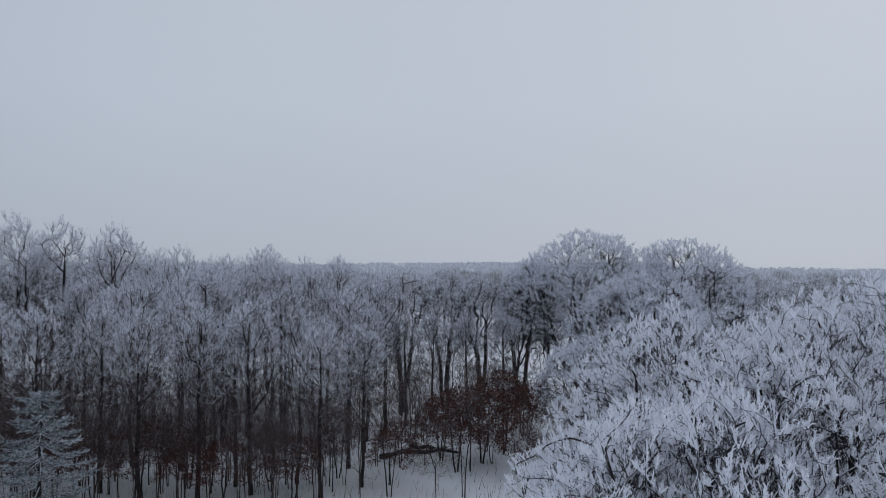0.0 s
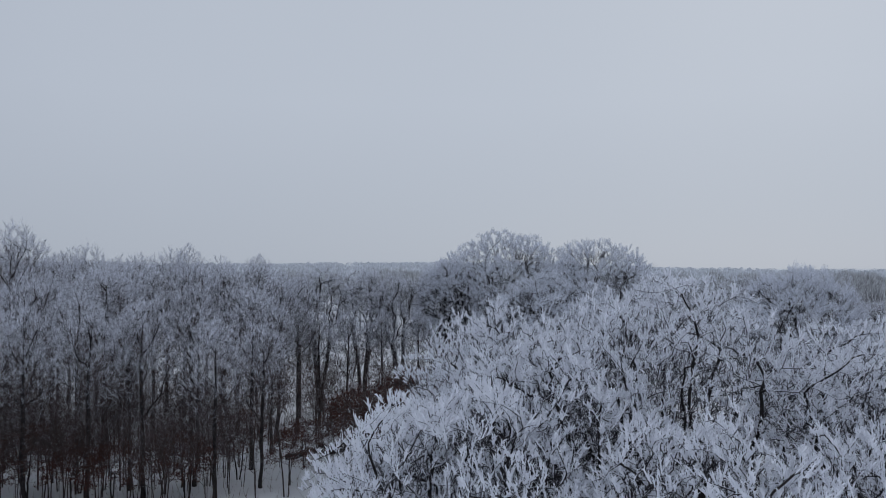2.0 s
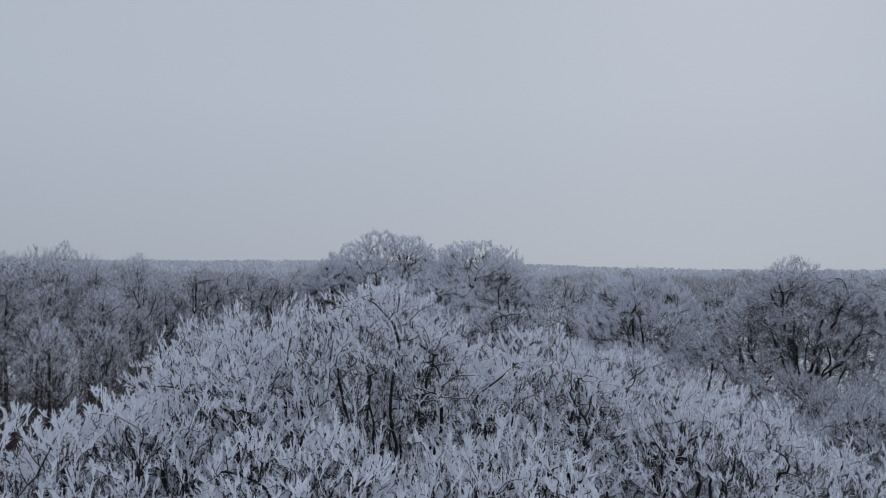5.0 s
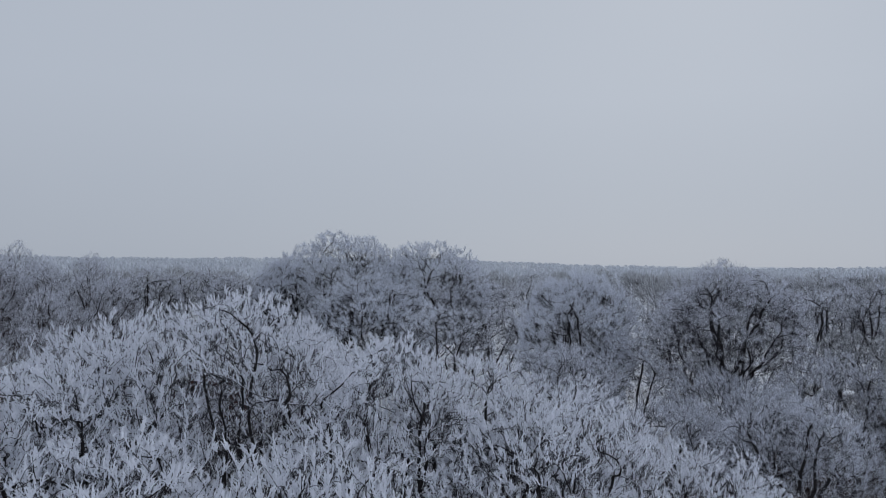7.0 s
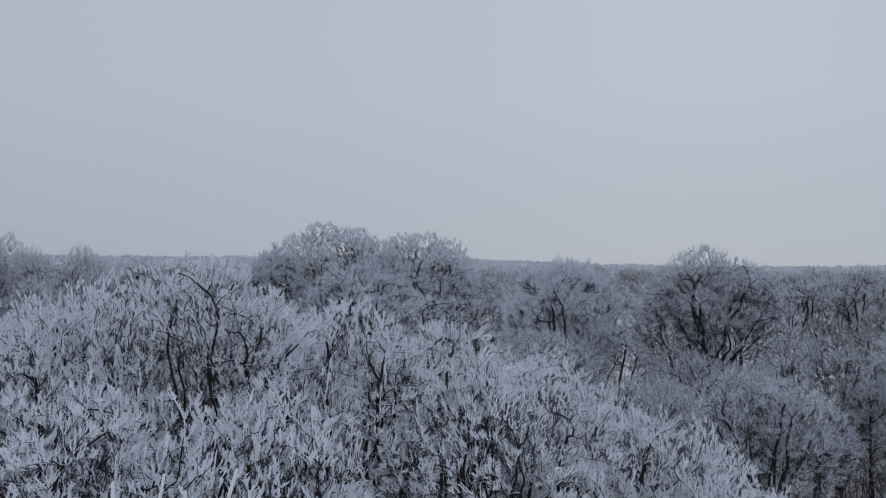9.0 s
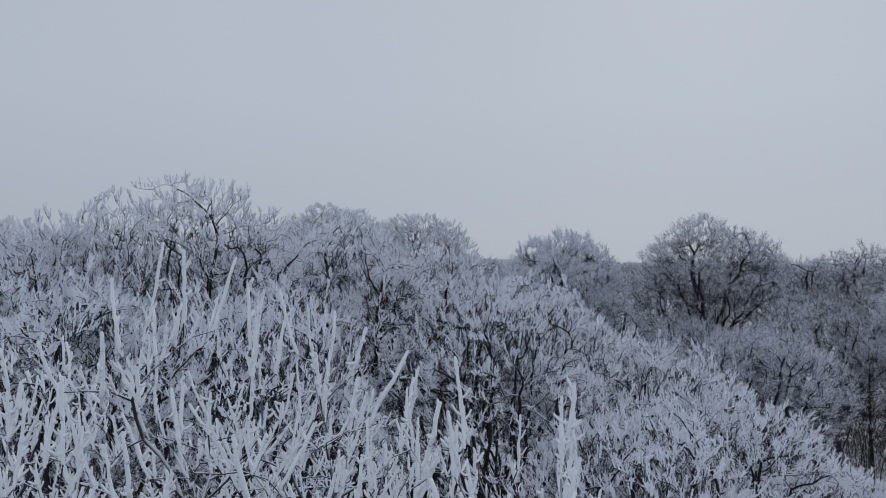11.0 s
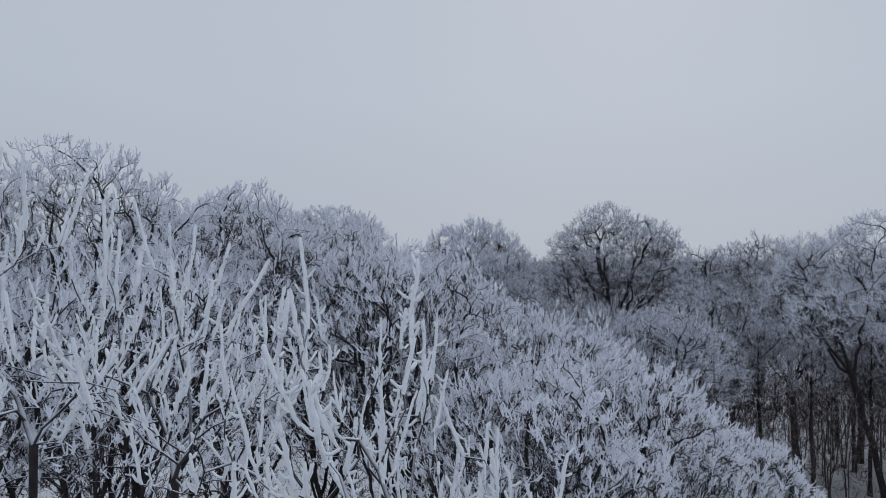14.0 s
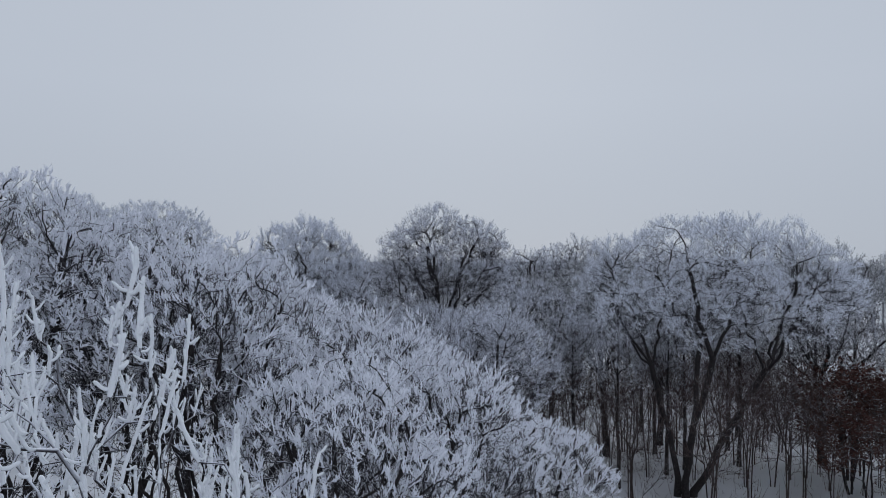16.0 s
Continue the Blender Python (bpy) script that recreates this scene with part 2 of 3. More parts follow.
def grow(rng, stems, boughs, pulls, step, up, jitter, kill):
    """Branches that grow from the stems and the first boughs towards the points pulls, a step at a time, until each is reached.
    Gives the nodes, the parent of each and how many of them are the stems' own."""
    room = 24000
    at, par, kids, head = np.zeros((room, 3)), np.full(room, -1), np.zeros(room, int), np.zeros((room, 3))
    n = 0
    for line in stems:
        at[n : n + len(line)] = line
        par[n + 1 : n + len(line)] = np.arange(n, n + len(line) - 1)
        kids[n : n + len(line) - 1] = 1
        head[n : n + len(line)] = unit(np.gradient(line, axis=0))
        n += len(line)
    own = n
    for line in boughs:
        p = int(((at[:own] - line[0]) ** 2).sum(1).argmin())
        k = len(line) - 1
        at[n : n + k] = line[1:]
        par[n : n + k] = [p, *range(n, n + k - 1)]
        kids[n : n + k - 1] = 1
        head[n : n + k] = unit(np.gradient(line, axis=0))[1:]
        n += k
    away = ((pulls[:, None] - at[None, :n]) ** 2).sum(-1)
    near, dist = away.argmin(1), away.min(1)
    alive = np.full(len(pulls), True)
    for _ in range(200):
        ids = np.nonzero(alive)[0]
        if not len(ids) or n > room - 4000:
            break
        nodes, which = np.unique(near[ids], return_inverse=True)
        total = np.zeros((len(nodes), 3))
        toward = unit(pulls[ids] - at[near[ids]])
        np.add.at(total, which, toward)
        # where the points pull apart, go for one of them
        torn = np.linalg.norm(total, axis=1) < 0.8 * np.bincount(which)
        first = np.zeros(len(nodes), int)
        first[which] = np.arange(len(ids))
        total[torn] = toward[first[torn]]
        full = kids[nodes] >= 6
        alive[ids[full[which]]] = False
        m = nodes[~full]
        if not len(m):
            continue
        way = unit(total[~full]) + 0.4 * head[m] + jitter * rng.normal(size=(len(m), 3))
        way[:, 2] += up
        way = unit(way)
        fresh = slice(n, n + len(m))
        at[fresh], par[fresh], head[fresh] = at[m] + way * step, m, way
        kids[m] += 1
        away = ((pulls[ids][:, None] - at[fresh][None]) ** 2).sum(-1)
        best, far = away.argmin(1), away.min(1)
        closer = far < dist[ids]
        near[ids[closer]], dist[ids[closer]] = n + best[closer], far[closer]
        alive[ids[dist[ids] < kill**2]] = False
        n += len(m)
    return at[:n], par[:n], own


def girths(par, girth, tip):
    """The pipe rule: a branch is as thick as its twigs together. Also how many steps each node is from its furthest tip."""
    n = len(par)
    leaf = np.full(n, True)
    leaf[par[par >= 0]] = False
    power = float(np.clip(math.log(max(leaf.sum(), 8)) / math.log(girth / tip), 1.5, 3.2))
    load, steps = leaf.astype(float), np.zeros(n, int)
    for i in range(n - 1, 0, -1):
        p = par[i]
        if p >= 0:
            load[p] += load[i]
            steps[p] = max(steps[p], steps[i] + 1)
    return tip * load ** (1 / power), steps


def tree(name, label, category, group, seed, height, radius, crown=0.6, fork=0.3, leader=0.5, stems=1, splay=0.45, apart=0.8, swing=0.0, lean=(0, 0), girth=0.14,
         clumps=14, share=0.4, lowest=-0.4, least=0.35, pulls=400, step=0.25, up=0.12, jitter=0.16, limbs=12, slope=0.8, crook=0.25, wave=0.004, mats=(None, None, None), tip=0.006,
         outer=3, sprigs=2, sprig=0.26, fingers=3, finger=0.1, thin=0.008, rise_up=0.5, wild=0.6, out=0.5, solid=False, shade=0.6, low_mat=None, bare_shade_below=0.0, bare_label=""):
    """A bare tree under rime: trunk or stems, limbs, branchwork, and a crown of sprigs with side fingers."""
    rng = np.random.default_rng(seed)
    root = tagged(new(name), label, category, group)
    rz = height * crown * 0.5
    centre = np.array([lean[0], lean[1], height - rz])
    env = np.array([radius, radius, rz])
    lobes = lobes_of(rng, clumps, centre, env, share, lowest)
    # and the crown's own middle
    lobes = np.concatenate([lobes[0], [centre, centre]]), np.concatenate([lobes[1], [0.6 * env, 0.75 * env]])
    lines = []
    for s in range(stems):
        az = 2 * np.pi * s / stems + 0.5 * rng.random() + swing
        top = leader * height * (1.0 if s == 0 else rng.uniform(0.8, 1.0))
        k = max(5, int(top / (1.6 * step)))
        z = np.linspace(-0.25, top, k)
        u = (z / top).clip(0)
        bend = np.cumsum(rng.normal(size=(2, k)), axis=1) * wave * height * (u > 0.08)
        foot, spread = (0.0, 0.0) if stems == 1 else (girth * apart, radius * splay)
        lines.append(np.stack([np.cos(az) * (foot + spread * u**1.3) + bend[0] + lean[0] * u, np.sin(az) * (foot + spread * u**1.3) + bend[1] + lean[1] * u, z], -1))
    # the first boughs, spread over the crown
    n = limbs
    polar = np.arccos(np.linspace(0.95, max(lowest, -0.3), n)) + 0.1 * rng.normal(size=n)
    az = np.arange(n) * 2.39996 + rng.random() * 6 + 0.3 * rng.normal(size=n)
    aims = centre + np.stack([np.sin(polar) * np.cos(az), np.sin(polar) * np.sin(az), np.cos(polar)], -1) * env * rng.uniform(0.5, 0.72, (n, 1))
    boughs = []
    for aim in aims:
        stem = min(lines, key=lambda l: ((l[-1, :2] - aim[:2]) ** 2).sum())
        side = math.hypot(*(aim[:2] - stem[-1, :2]))
        z = np.clip(aim[2] - slope * side - 0.08 * height * rng.random(), fork * height, stem[-1, 2])
        p0 = stem[np.abs(stem[:, 2] - z).argmin()]
        far = np.linalg.norm(aim - p0)
        line = bezier(p0[None], (p0 + (aim - p0) * [0.6, 0.6, 0.4])[None], aim[None], max(4, int(far / (1.3 * step))))[0]
        line[1:] += np.cumsum(rng.normal(size=(len(line) - 1, 3)), axis=0) * crook * step
        boughs.append(line)
    at, par, own = grow(rng, lines, boughs, scatter(rng, pulls, lobes, centre, least), step, up, jitter, 0.8 * step)
    r, steps = girths(par, girth, tip)
    flare = 1 + 0.45 * np.exp(-np.clip(at[:, 2], 0, None) / (0.05 * height))
    # the thickest child carries its parent's line on
    main = np.full(len(par), -1)
    for i in range(len(par) - 1, -1, -1):
        p = par[i]
        if p >= 0 and (main[p] < 0 or r[i] > r[main[p]]):
            main[p] = i
    heads = [i for i in range(len(par)) if par[i] < 0 or main[par[i]] != i]
    heads.sort(key=lambda i: (par[i] >= 0, -r[i]))
    drawn = np.full(len(par), False)
    for c, i in enumerate(heads[: stems + limbs]):
        chain = [i]
        while main[chain[-1]] >= 0:
            chain.append(main[chain[-1]])
        drawn[chain] = True
        width = r[chain] * flare[chain]
        line = at[chain]
        if par[i] >= 0:
            line, width = np.concatenate([at[par[i]][None], line]), np.concatenate([width[:1] * 1.15, width])
        if len(line) < 3:
            drawn[chain] = False
            continue
        g = Build()
        g.tubes(line[None], width[None], 8 if c < stems else 5)
        part("trunk" if c == 0 else "stem" if c < stems else "limb", g, mats[0], root)
    ids = np.nonzero(~drawn & (par >= 0))[0]
    g = Build()
    pair = np.stack([at[par[ids]], at[ids]], 1)
    g.tubes(pair, np.stack([np.minimum(r[par[ids]], 1.3 * r[ids]), r[ids]], 1), 3)
    part("branchwork", g, mats[1], root)["kind"] = "stuff"
    # sprigs on the outer branches, fingers on the sprigs
    ids = np.nonzero((steps <= outer) & (par >= 0))[0]
    pair = np.stack([at[par[ids]], at[ids]], 1)
    focus = 0.5 * lobes[0][:clumps] + 0.5 * (centre - [0, 0, 0.6 * rz])
    long_, _ = shoots(rng, pair, sprigs, 0.0, sprig, 0.7, wild, rise_up, out, focus, 0.25, 2)
    long_ = np.concatenate([long_, shoots(rng, pair[steps[ids] == 0], 2, 0.9, sprig, 1.0, 0.35 * wild, rise_up, out, focus, 0.1, 2)[0]])
    short, _ = shoots(rng, long_, fingers, 0.15, finger, 0.6, 0.95, 0.5 * rise_up + 0.1, 0.0, focus, 0.25, 2)
    # deep and low sprigs carry less rime; their dark tone also paints in shade
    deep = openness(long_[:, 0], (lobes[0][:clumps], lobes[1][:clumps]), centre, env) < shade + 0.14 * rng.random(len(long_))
    deep |= long_[:, 0, 2] < height * bare_shade_below * (0.65 + 0.55 * rng.random(len(long_)))
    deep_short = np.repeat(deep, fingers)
    for inner in (True, False):
        a, b = long_[deep == inner], short[deep_short == inner]
        if not len(a):
            continue
        g = Build()
        w = thin * (0.75 if inner else 1.0)
        wa, wb = w * rng.uniform(0.75, 1.25, len(a)), w * rng.uniform(0.7, 1.2, len(b))
        if solid and not inner:
            g.tubes(a, taper(len(a), wa, [1.0, 0.7]), 3)
            g.spikes(b[:, 0], b[:, -1] - b[:, 0], wb * 1.25)
        else:
            g.slivers(rng, a[:, 0], a[:, -1] - a[:, 0], wa)
            g.slivers(rng, b[:, 0], b[:, -1] - b[:, 0], wb)
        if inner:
            part("inner_crown", g, low_mat or twig_shade, root, bare_label or "inner twigs with little frost, darkened to stand for crown shade")["kind"] = "stuff"
        else:
            part("crown", g, mats[2], root, smooth=not solid)["kind"] = "stuff"
    return root


def sapling(seed, height, radius, crown, girth, pulls, each, tall, thick):
    """A slim tree whose top is a brush of upright shoots cased in rime, with short side spurs."""
    rng = np.random.default_rng(seed)
    root = tagged(new("frosted_sapling"), "slim young tree with tall upright shoots encased in rime", "tree", "frosted saplings before the thicket")
    rz = height * crown * 0.5
    centre = np.array([0, 0, height - rz - 0.25])
    env = np.array([radius, radius, rz])
    lobes = lobes_of(rng, 10, centre, env, 0.5, -0.6)
    k = 22
    z = np.linspace(-0.25, height * (1 - crown) + 0.3 * rz, k)
    bend = np.cumsum(rng.normal(size=(2, k)), axis=1) * 0.02 * (z > 0.4)
    at, par, own = grow(rng, [np.stack([bend[0], bend[1], z], -1)], [], scatter(rng, pulls, lobes, centre, 0.15), 0.16, 0.3, 0.16, 0.2)
    r, steps = girths(par, girth, 0.0042)
    g = Build()
    g.tubes(at[None, :own], (r[:own] * 1.1)[None], 7)
    part("trunk", g, bark_dark, root)
    ids = np.arange(own, len(par))
    g = Build()
    g.tubes(np.stack([at[par[ids]], at[ids]], 1), np.stack([np.minimum(r[par[ids]], 1.3 * r[ids]), r[ids]], 1), 4)
    part("branchwork", g, bough_rimed, root, "thin dark branches with a little rime")["kind"] = "stuff"
    ids = np.nonzero((steps <= 5) & (par >= 0))[0]
    pair = np.stack([at[par[ids]], at[ids]], 1)
    ring = 9
    main_, _ = shoots(rng, pair, each, 0.0, 1.0, 0.45, 0.35, 1.25, 0.25, centre, 0.12, ring)
    ends, _ = shoots(rng, pair[steps[ids] == 0], 1, 0.9, 1.0, 0.6, 0.2, 1.5, 0.15, centre, 0.1, ring)
    size = np.concatenate([0.05 + 0.3 * rng.random(len(main_)) ** 2, 0.16 + (tall - 0.16) * rng.random(len(ends))])
    lines = np.concatenate([main_, ends])
    span = np.linalg.norm(lines[:, -1] - lines[:, 0], axis=1)
    lines = lines[:, :1] + (lines - lines[:, :1]) * (size / span)[:, None, None]
    lines[:, 1:] += np.cumsum(rng.normal(size=(len(lines), ring - 1, 3)), axis=1) * (0.012 * size)[:, None, None]
    fat = thick * rng.uniform(0.7, 1.15, len(lines)) * np.clip(0.65 + size, 0.65, 1.05)
    spurs, _ = shoots(rng, lines[size > 0.1], 4, 0.05, 0.062, 0.35, 0.95, 0.3, 0.0, centre, 0.5, 5)
    spur_fat = np.repeat(fat[size > 0.1], 4) * rng.uniform(0.6, 0.9, len(spurs))
    g = Build()
    for some, wide, shape in ((lines, fat, [0.75, 0.95, 1, 1, 1, 0.97, 0.92, 0.8, 0.3]), (spurs, spur_fat, [0.9, 1, 1, 0.9, 0.35])):
        step = some[:, -1] - some[:, -3]
        some[:, -2] = some[:, -1] - unit(step) * 0.009
        width = taper(len(some), wide, shape)
        g.tubes(some, width * rng.uniform(0.8, 1.2, width.shape), 5)
    part("crown", g, twig_solid, root, "blunt white shoots of rime")["kind"] = "stuff"
    return root


def put(root, x, y, turn=0.0, size=1.0, z=0.0):
    root.matrix_basis = Matrix.Translation((x, y, z)) @ Matrix.Rotation(turn, 4, "Z") @ Matrix.Diagonal((size, size, size, 1))
    return root


# ---- ground: snow to the horizon, rising to low hills far off ----
def rise(x, y):
    r = np.hypot(x, y)
    a = np.arctan2(x, y)
    far = np.clip((r - 160) / 900, 0, 1)
    return far * (2 + 5 * np.sin(3.1 * a + 2.3) + 2.5 * np.sin(9 * a + 0.6) + 2.2 * np.sin(23 * a + 1.1) * np.sin(0.011 * r)) + 0.25 * np.sin(x * 0.21 + 0.5) * np.sin(y * 0.17) * np.clip(r / 15, 0, 1)


rs = np.concatenate([np.linspace(0.5, 120, 60), np.geomspace(125, 3500, 40)])
ang = np.linspace(0, 2 * np.pi, 145)[:-1]
gx, gy = np.outer(rs, np.sin(ang)), np.outer(rs, np.cos(ang))
gv = np.stack([gx, gy, rise(gx, gy)], -1).reshape(-1, 3)
na = len(ang)
ii, jj = np.meshgrid(np.arange(len(rs) - 1), np.arange(na), indexing="ij")
quads = np.stack([ii * na + jj, (ii + 1) * na + jj, (ii + 1) * na + (jj + 1) % na, ii * na + (jj + 1) % na], -1).reshape(-1, 4)[:, ::-1]
g = Build()
g.verts, g.faces, g.count = [gv, np.array([[0, 0, 0.0]])], [quads], len(gv) + 1
g.faces.append(np.stack([np.arange(na), (np.arange(na) + 1) % na, np.full(na, len(gv))], -1)[:, ::-1])
ground = tagged(new("ground", g.mesh("ground", snow)), "snow-covered woodland floor with low uneven drifts", "snow", kind="structure")

# ---- the near trees, thick with rime ----
RIME = (bark_dark, bough_rimed, twig_white)
GREY = (bark_dark, branch_rimed, twig_grey)
DIM = (bark_dark, branch_rimed, twig_dim)
FINE = (bark_dark, branch_rimed, twig_fine)
BARE = (bark_brown, bark_brown, twig_brown)
near_label = "bare deciduous tree thickly coated in white hoarfrost, in snow"
NEAR = [
    (5.8, 12.6, 11.45, 3.0), (8.6, 11.6, 10.70, 2.2), (3.0, 14.4, 10.75, 2.5), (3.5, 11.3, 10.65, 2.2), (1.9, 9.9, 9.95, 2.3),
    (2.4, 15.8, 9.30, 2.4), (0.95, 11.4, 9.00, 2.1), (11.4, 10.7, 9.70, 2.4), (10.4, 12.9, 10.15, 2.3), (14.6, 12.5, 8.30, 2.8),
    (15.0, 9.8, 7.55, 2.4), (7.2, 8.6, 9.60, 2.2), (4.9, 8.5, 9.70, 2.1), (12.6, 7.6, 7.90, 2.0), (18.2, 11.1, 5.60, 2.1),
    (12.8, 14.8, 9.30, 2.5), (6.5, 16.0, 10.6, 2.6),
]
for n, (x, y, h, r) in enumerate(NEAR):
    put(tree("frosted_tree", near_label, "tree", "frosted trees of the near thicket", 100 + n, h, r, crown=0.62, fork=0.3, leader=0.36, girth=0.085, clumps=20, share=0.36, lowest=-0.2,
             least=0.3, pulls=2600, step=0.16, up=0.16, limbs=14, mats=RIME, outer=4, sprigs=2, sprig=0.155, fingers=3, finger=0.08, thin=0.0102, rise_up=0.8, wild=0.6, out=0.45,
             solid=True, shade=0.57, bare_shade_below=0.6), x, y)

# the nearest trees, whose tall shoots stand before the camera
for n, (x, y, h, r, pulls, tall, thick) in enumerate([(7.45, 3.5, 9.65, 0.95, 130, 0.6, 0.0135), (8.4, 3.3, 9.35, 0.85, 110, 0.55, 0.013), (9.3, 1.8, 9.4, 0.6, 60, 0.5, 0.0125),
                                                    (10.1, 1.95, 8.65, 0.5, 34, 0.36, 0.012), (6.85, 2.7, 9.1, 0.7, 75, 0.5, 0.0125), (5.9, 4.4, 9.25, 0.9, 70, 0.5, 0.013),
                                                    (8.95, 2.5, 9.1, 0.6, 60, 0.45, 0.012), (9.75, 2.6, 8.95, 0.6, 50, 0.42, 0.012)]):
    put(sapling(300 + n, h, r, 0.22, 0.024, pulls, 1, tall, thick), x, y)

# ---- trees of the middle distance, each at its place ----
oak = "spreading old tree with dark crooked limbs and greyish frosted twigs"
DOME = dict(leader=0.25, shade=0.58, mats=GREY, least=0.5, up=0.12, outer=3, sprigs=5, sprig=0.34, fingers=6, finger=0.18, thin=0.0105, wild=0.42, rise_up=0.3, out=0.95)
put(tree("willow_tree", "broad domed tree with several stems, frosted all over", "tree", "", 401, 14.2, 6.6, crown=0.78, girth=0.3, stems=3, clumps=24, share=0.33, lowest=-0.5,
         pulls=4200, step=0.3, limbs=13, **DOME), 8.4, 56.0)
put(tree("willow_tree", "domed grey-white frosted tree", "tree", "", 402, 13.6, 5.4, crown=0.8, girth=0.26, stems=2, clumps=20, share=0.35, lowest=-0.5,
         pulls=3400, step=0.3, limbs=11, **DOME), 15.4, 55.0)
put(tree("willow_tree", "smaller domed grey-white frosted tree", "tree", "", 404, 12.6, 3.0, crown=0.8, girth=0.2, stems=2, clumps=16, lowest=-0.5,
         pulls=1500, step=0.26, limbs=8, **DOME), 3.9, 55.6)
put(tree("frosted_tree", "rounded tree, white with frost, before a taller dome", "tree", "", 403, 10.9, 5.0, crown=0.92, girth=0.2, clumps=18, share=0.34, lowest=-0.6,
         pulls=3000, step=0.28, limbs=10, **DOME), 10.3, 48.0)
put(tree("frosted_tree", "low rounded tree, white with frost", "tree", "", 405, 7.0, 3.4, crown=0.95, girth=0.14, lowest=-0.6,
         pulls=1300, step=0.26, limbs=14, **DOME), 6.0, 44.5)
OPEN = dict(mats=FINE, least=0.3, up=0.1, jitter=0.24, outer=4, sprigs=4, sprig=0.32, fingers=5, finger=0.16, thin=0.008, wild=0.6, rise_up=0.4, out=0.5)
for n, (x, y, h, r) in enumerate([(-6.1, 54.9, 11.8, 3.0), (-2.9, 57, 11.6, 2.6), (-0.2, 55.1, 11.2, 2.8), (3.0, 57.5, 11.0, 2.6)]):
    put(tree("oak_tree", oak, "tree", "dark oaks at the clearing", 410 + n, h, r, crown=0.72, fork=0.22, leader=0.55, slope=0.5, crook=0.4, girth=0.24, stems=2, splay=0.2, clumps=20, lowest=-0.75,
             pulls=1100, step=0.28, limbs=9, shade=0.5, tip=0.008, **OPEN), x, y)
put(tree("frosted_tree", "rounded grey-white frosted tree", "tree", "", 420, 11.5, 3.5, crown=0.75, girth=0.18, clumps=20, share=0.34, pulls=2200, step=0.24, limbs=9, **DOME), 20.7, 35.5)
put(tree("oak_tree", "open-crowned dark tree forking low, with thin frosted twigs", "tree", "", 437, 11.9, 3.9, crown=0.56, fork=0.36, leader=0.5, slope=0.7, crook=0.5, girth=0.22, clumps=13, share=0.4, lowest=-0.35, bare_shade_below=0.5,
         pulls=2400, step=0.25, limbs=12, shade=0.56, tip=0.006, **OPEN), 26.0, 29.7)
put(tree("snag_tree", "leaning dark tree with long bare slanting limbs", "tree", "", 422, 10.3, 2.6, crown=0.6, leader=0.4, girth=0.24, stems=2, pulls=220, step=0.3, limbs=10, tip=0.012,
         lean=(0.8, 0.0), **OPEN), 37.2, 39.6)
put(tree("oak_tree", oak, "tree", "", 423, 11.0, 3.8, crown=0.62, leader=0.42, girth=0.22, stems=2, splay=0.3, pulls=1100, step=0.28, limbs=14, tip=0.009, **OPEN), 41.5, 38.5)
put(tree("great_oak_tree", "great tree with several thick dark stems and wide frosted crown", "tree", "", 424, 11.0, 5.6, crown=0.58, fork=0.38, leader=0.54, girth=0.23, stems=4, splay=0.3, apart=1.2, swing=0.5,
         clumps=24, share=0.32, lowest=-0.4, pulls=4500, step=0.24, limbs=15, slope=0.6, crook=0.35, shade=0.46, tip=0.005, lean=(0.8, -0.5), mats=(bark_dark, bark_dark, twig_grey), up=0.1, jitter=0.22,
         outer=4, sprigs=4, sprig=0.3, fingers=5, finger=0.14, thin=0.0085, rise_up=0.4, out=0.5), 30.5, 18.2)
for n, (x, y, h, r) in enumerate([(39.5, 18.6, 10.2, 5.0), (28.0, 24.8, 8.3, 3.2), (22.7, 20.2, 7.6, 2.8), (17.4, 28.0, 8.5, 2.8), (33.0, 30.0, 8.6, 3.2), (36.0, 25.0, 9.2, 3.4),
                                 (21.8, 31.5, 8.4, 2.8), (29.5, 34.5, 9.0, 3.0), (32.0, 24.4, 10.0, 3.0), (24.6, 24.6, 7.0, 2.5), (20.3, 23.6, 6.8, 2.8), (24.4, 27.6, 7.2, 2.8)]):
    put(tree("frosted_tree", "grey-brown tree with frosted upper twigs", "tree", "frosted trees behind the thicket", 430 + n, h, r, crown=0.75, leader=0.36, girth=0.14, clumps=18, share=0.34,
             pulls=1700, step=0.22, limbs=9, shade=0.46, bare_shade_below=0.42, mats=DIM if x > 29 else FINE, outer=4, sprigs=3, sprig=0.28, fingers=5, finger=0.14, thin=0.0085, rise_up=0.5), x, y)

# ---- the slender wood beyond the clearing ----
rng = np.random.default_rng(5)
protos = [tree("slender_tree", "slender tall tree with a dark trunk and grey frosted crown", "tree", "slender wood by the clearing", 500 + n, 11.0, 1.75,
               crown=0.8, leader=0.78, girth=0.1, clumps=16, share=0.5, lowest=-0.8, least=0.2, pulls=700, step=0.22, up=0.32, jitter=0.14, limbs=6, mats=FINE, tip=0.0055, outer=4, sprigs=3, sprig=0.36, fingers=3, wave=0.0015,
               finger=0.17, thin=0.009, rise_up=0.7, wild=0.45, out=0.35, shade=0.35, bare_shade_below=0.62, low_mat=twig_brown, bare_label="bare brown lower twigs") for n in range(6)]
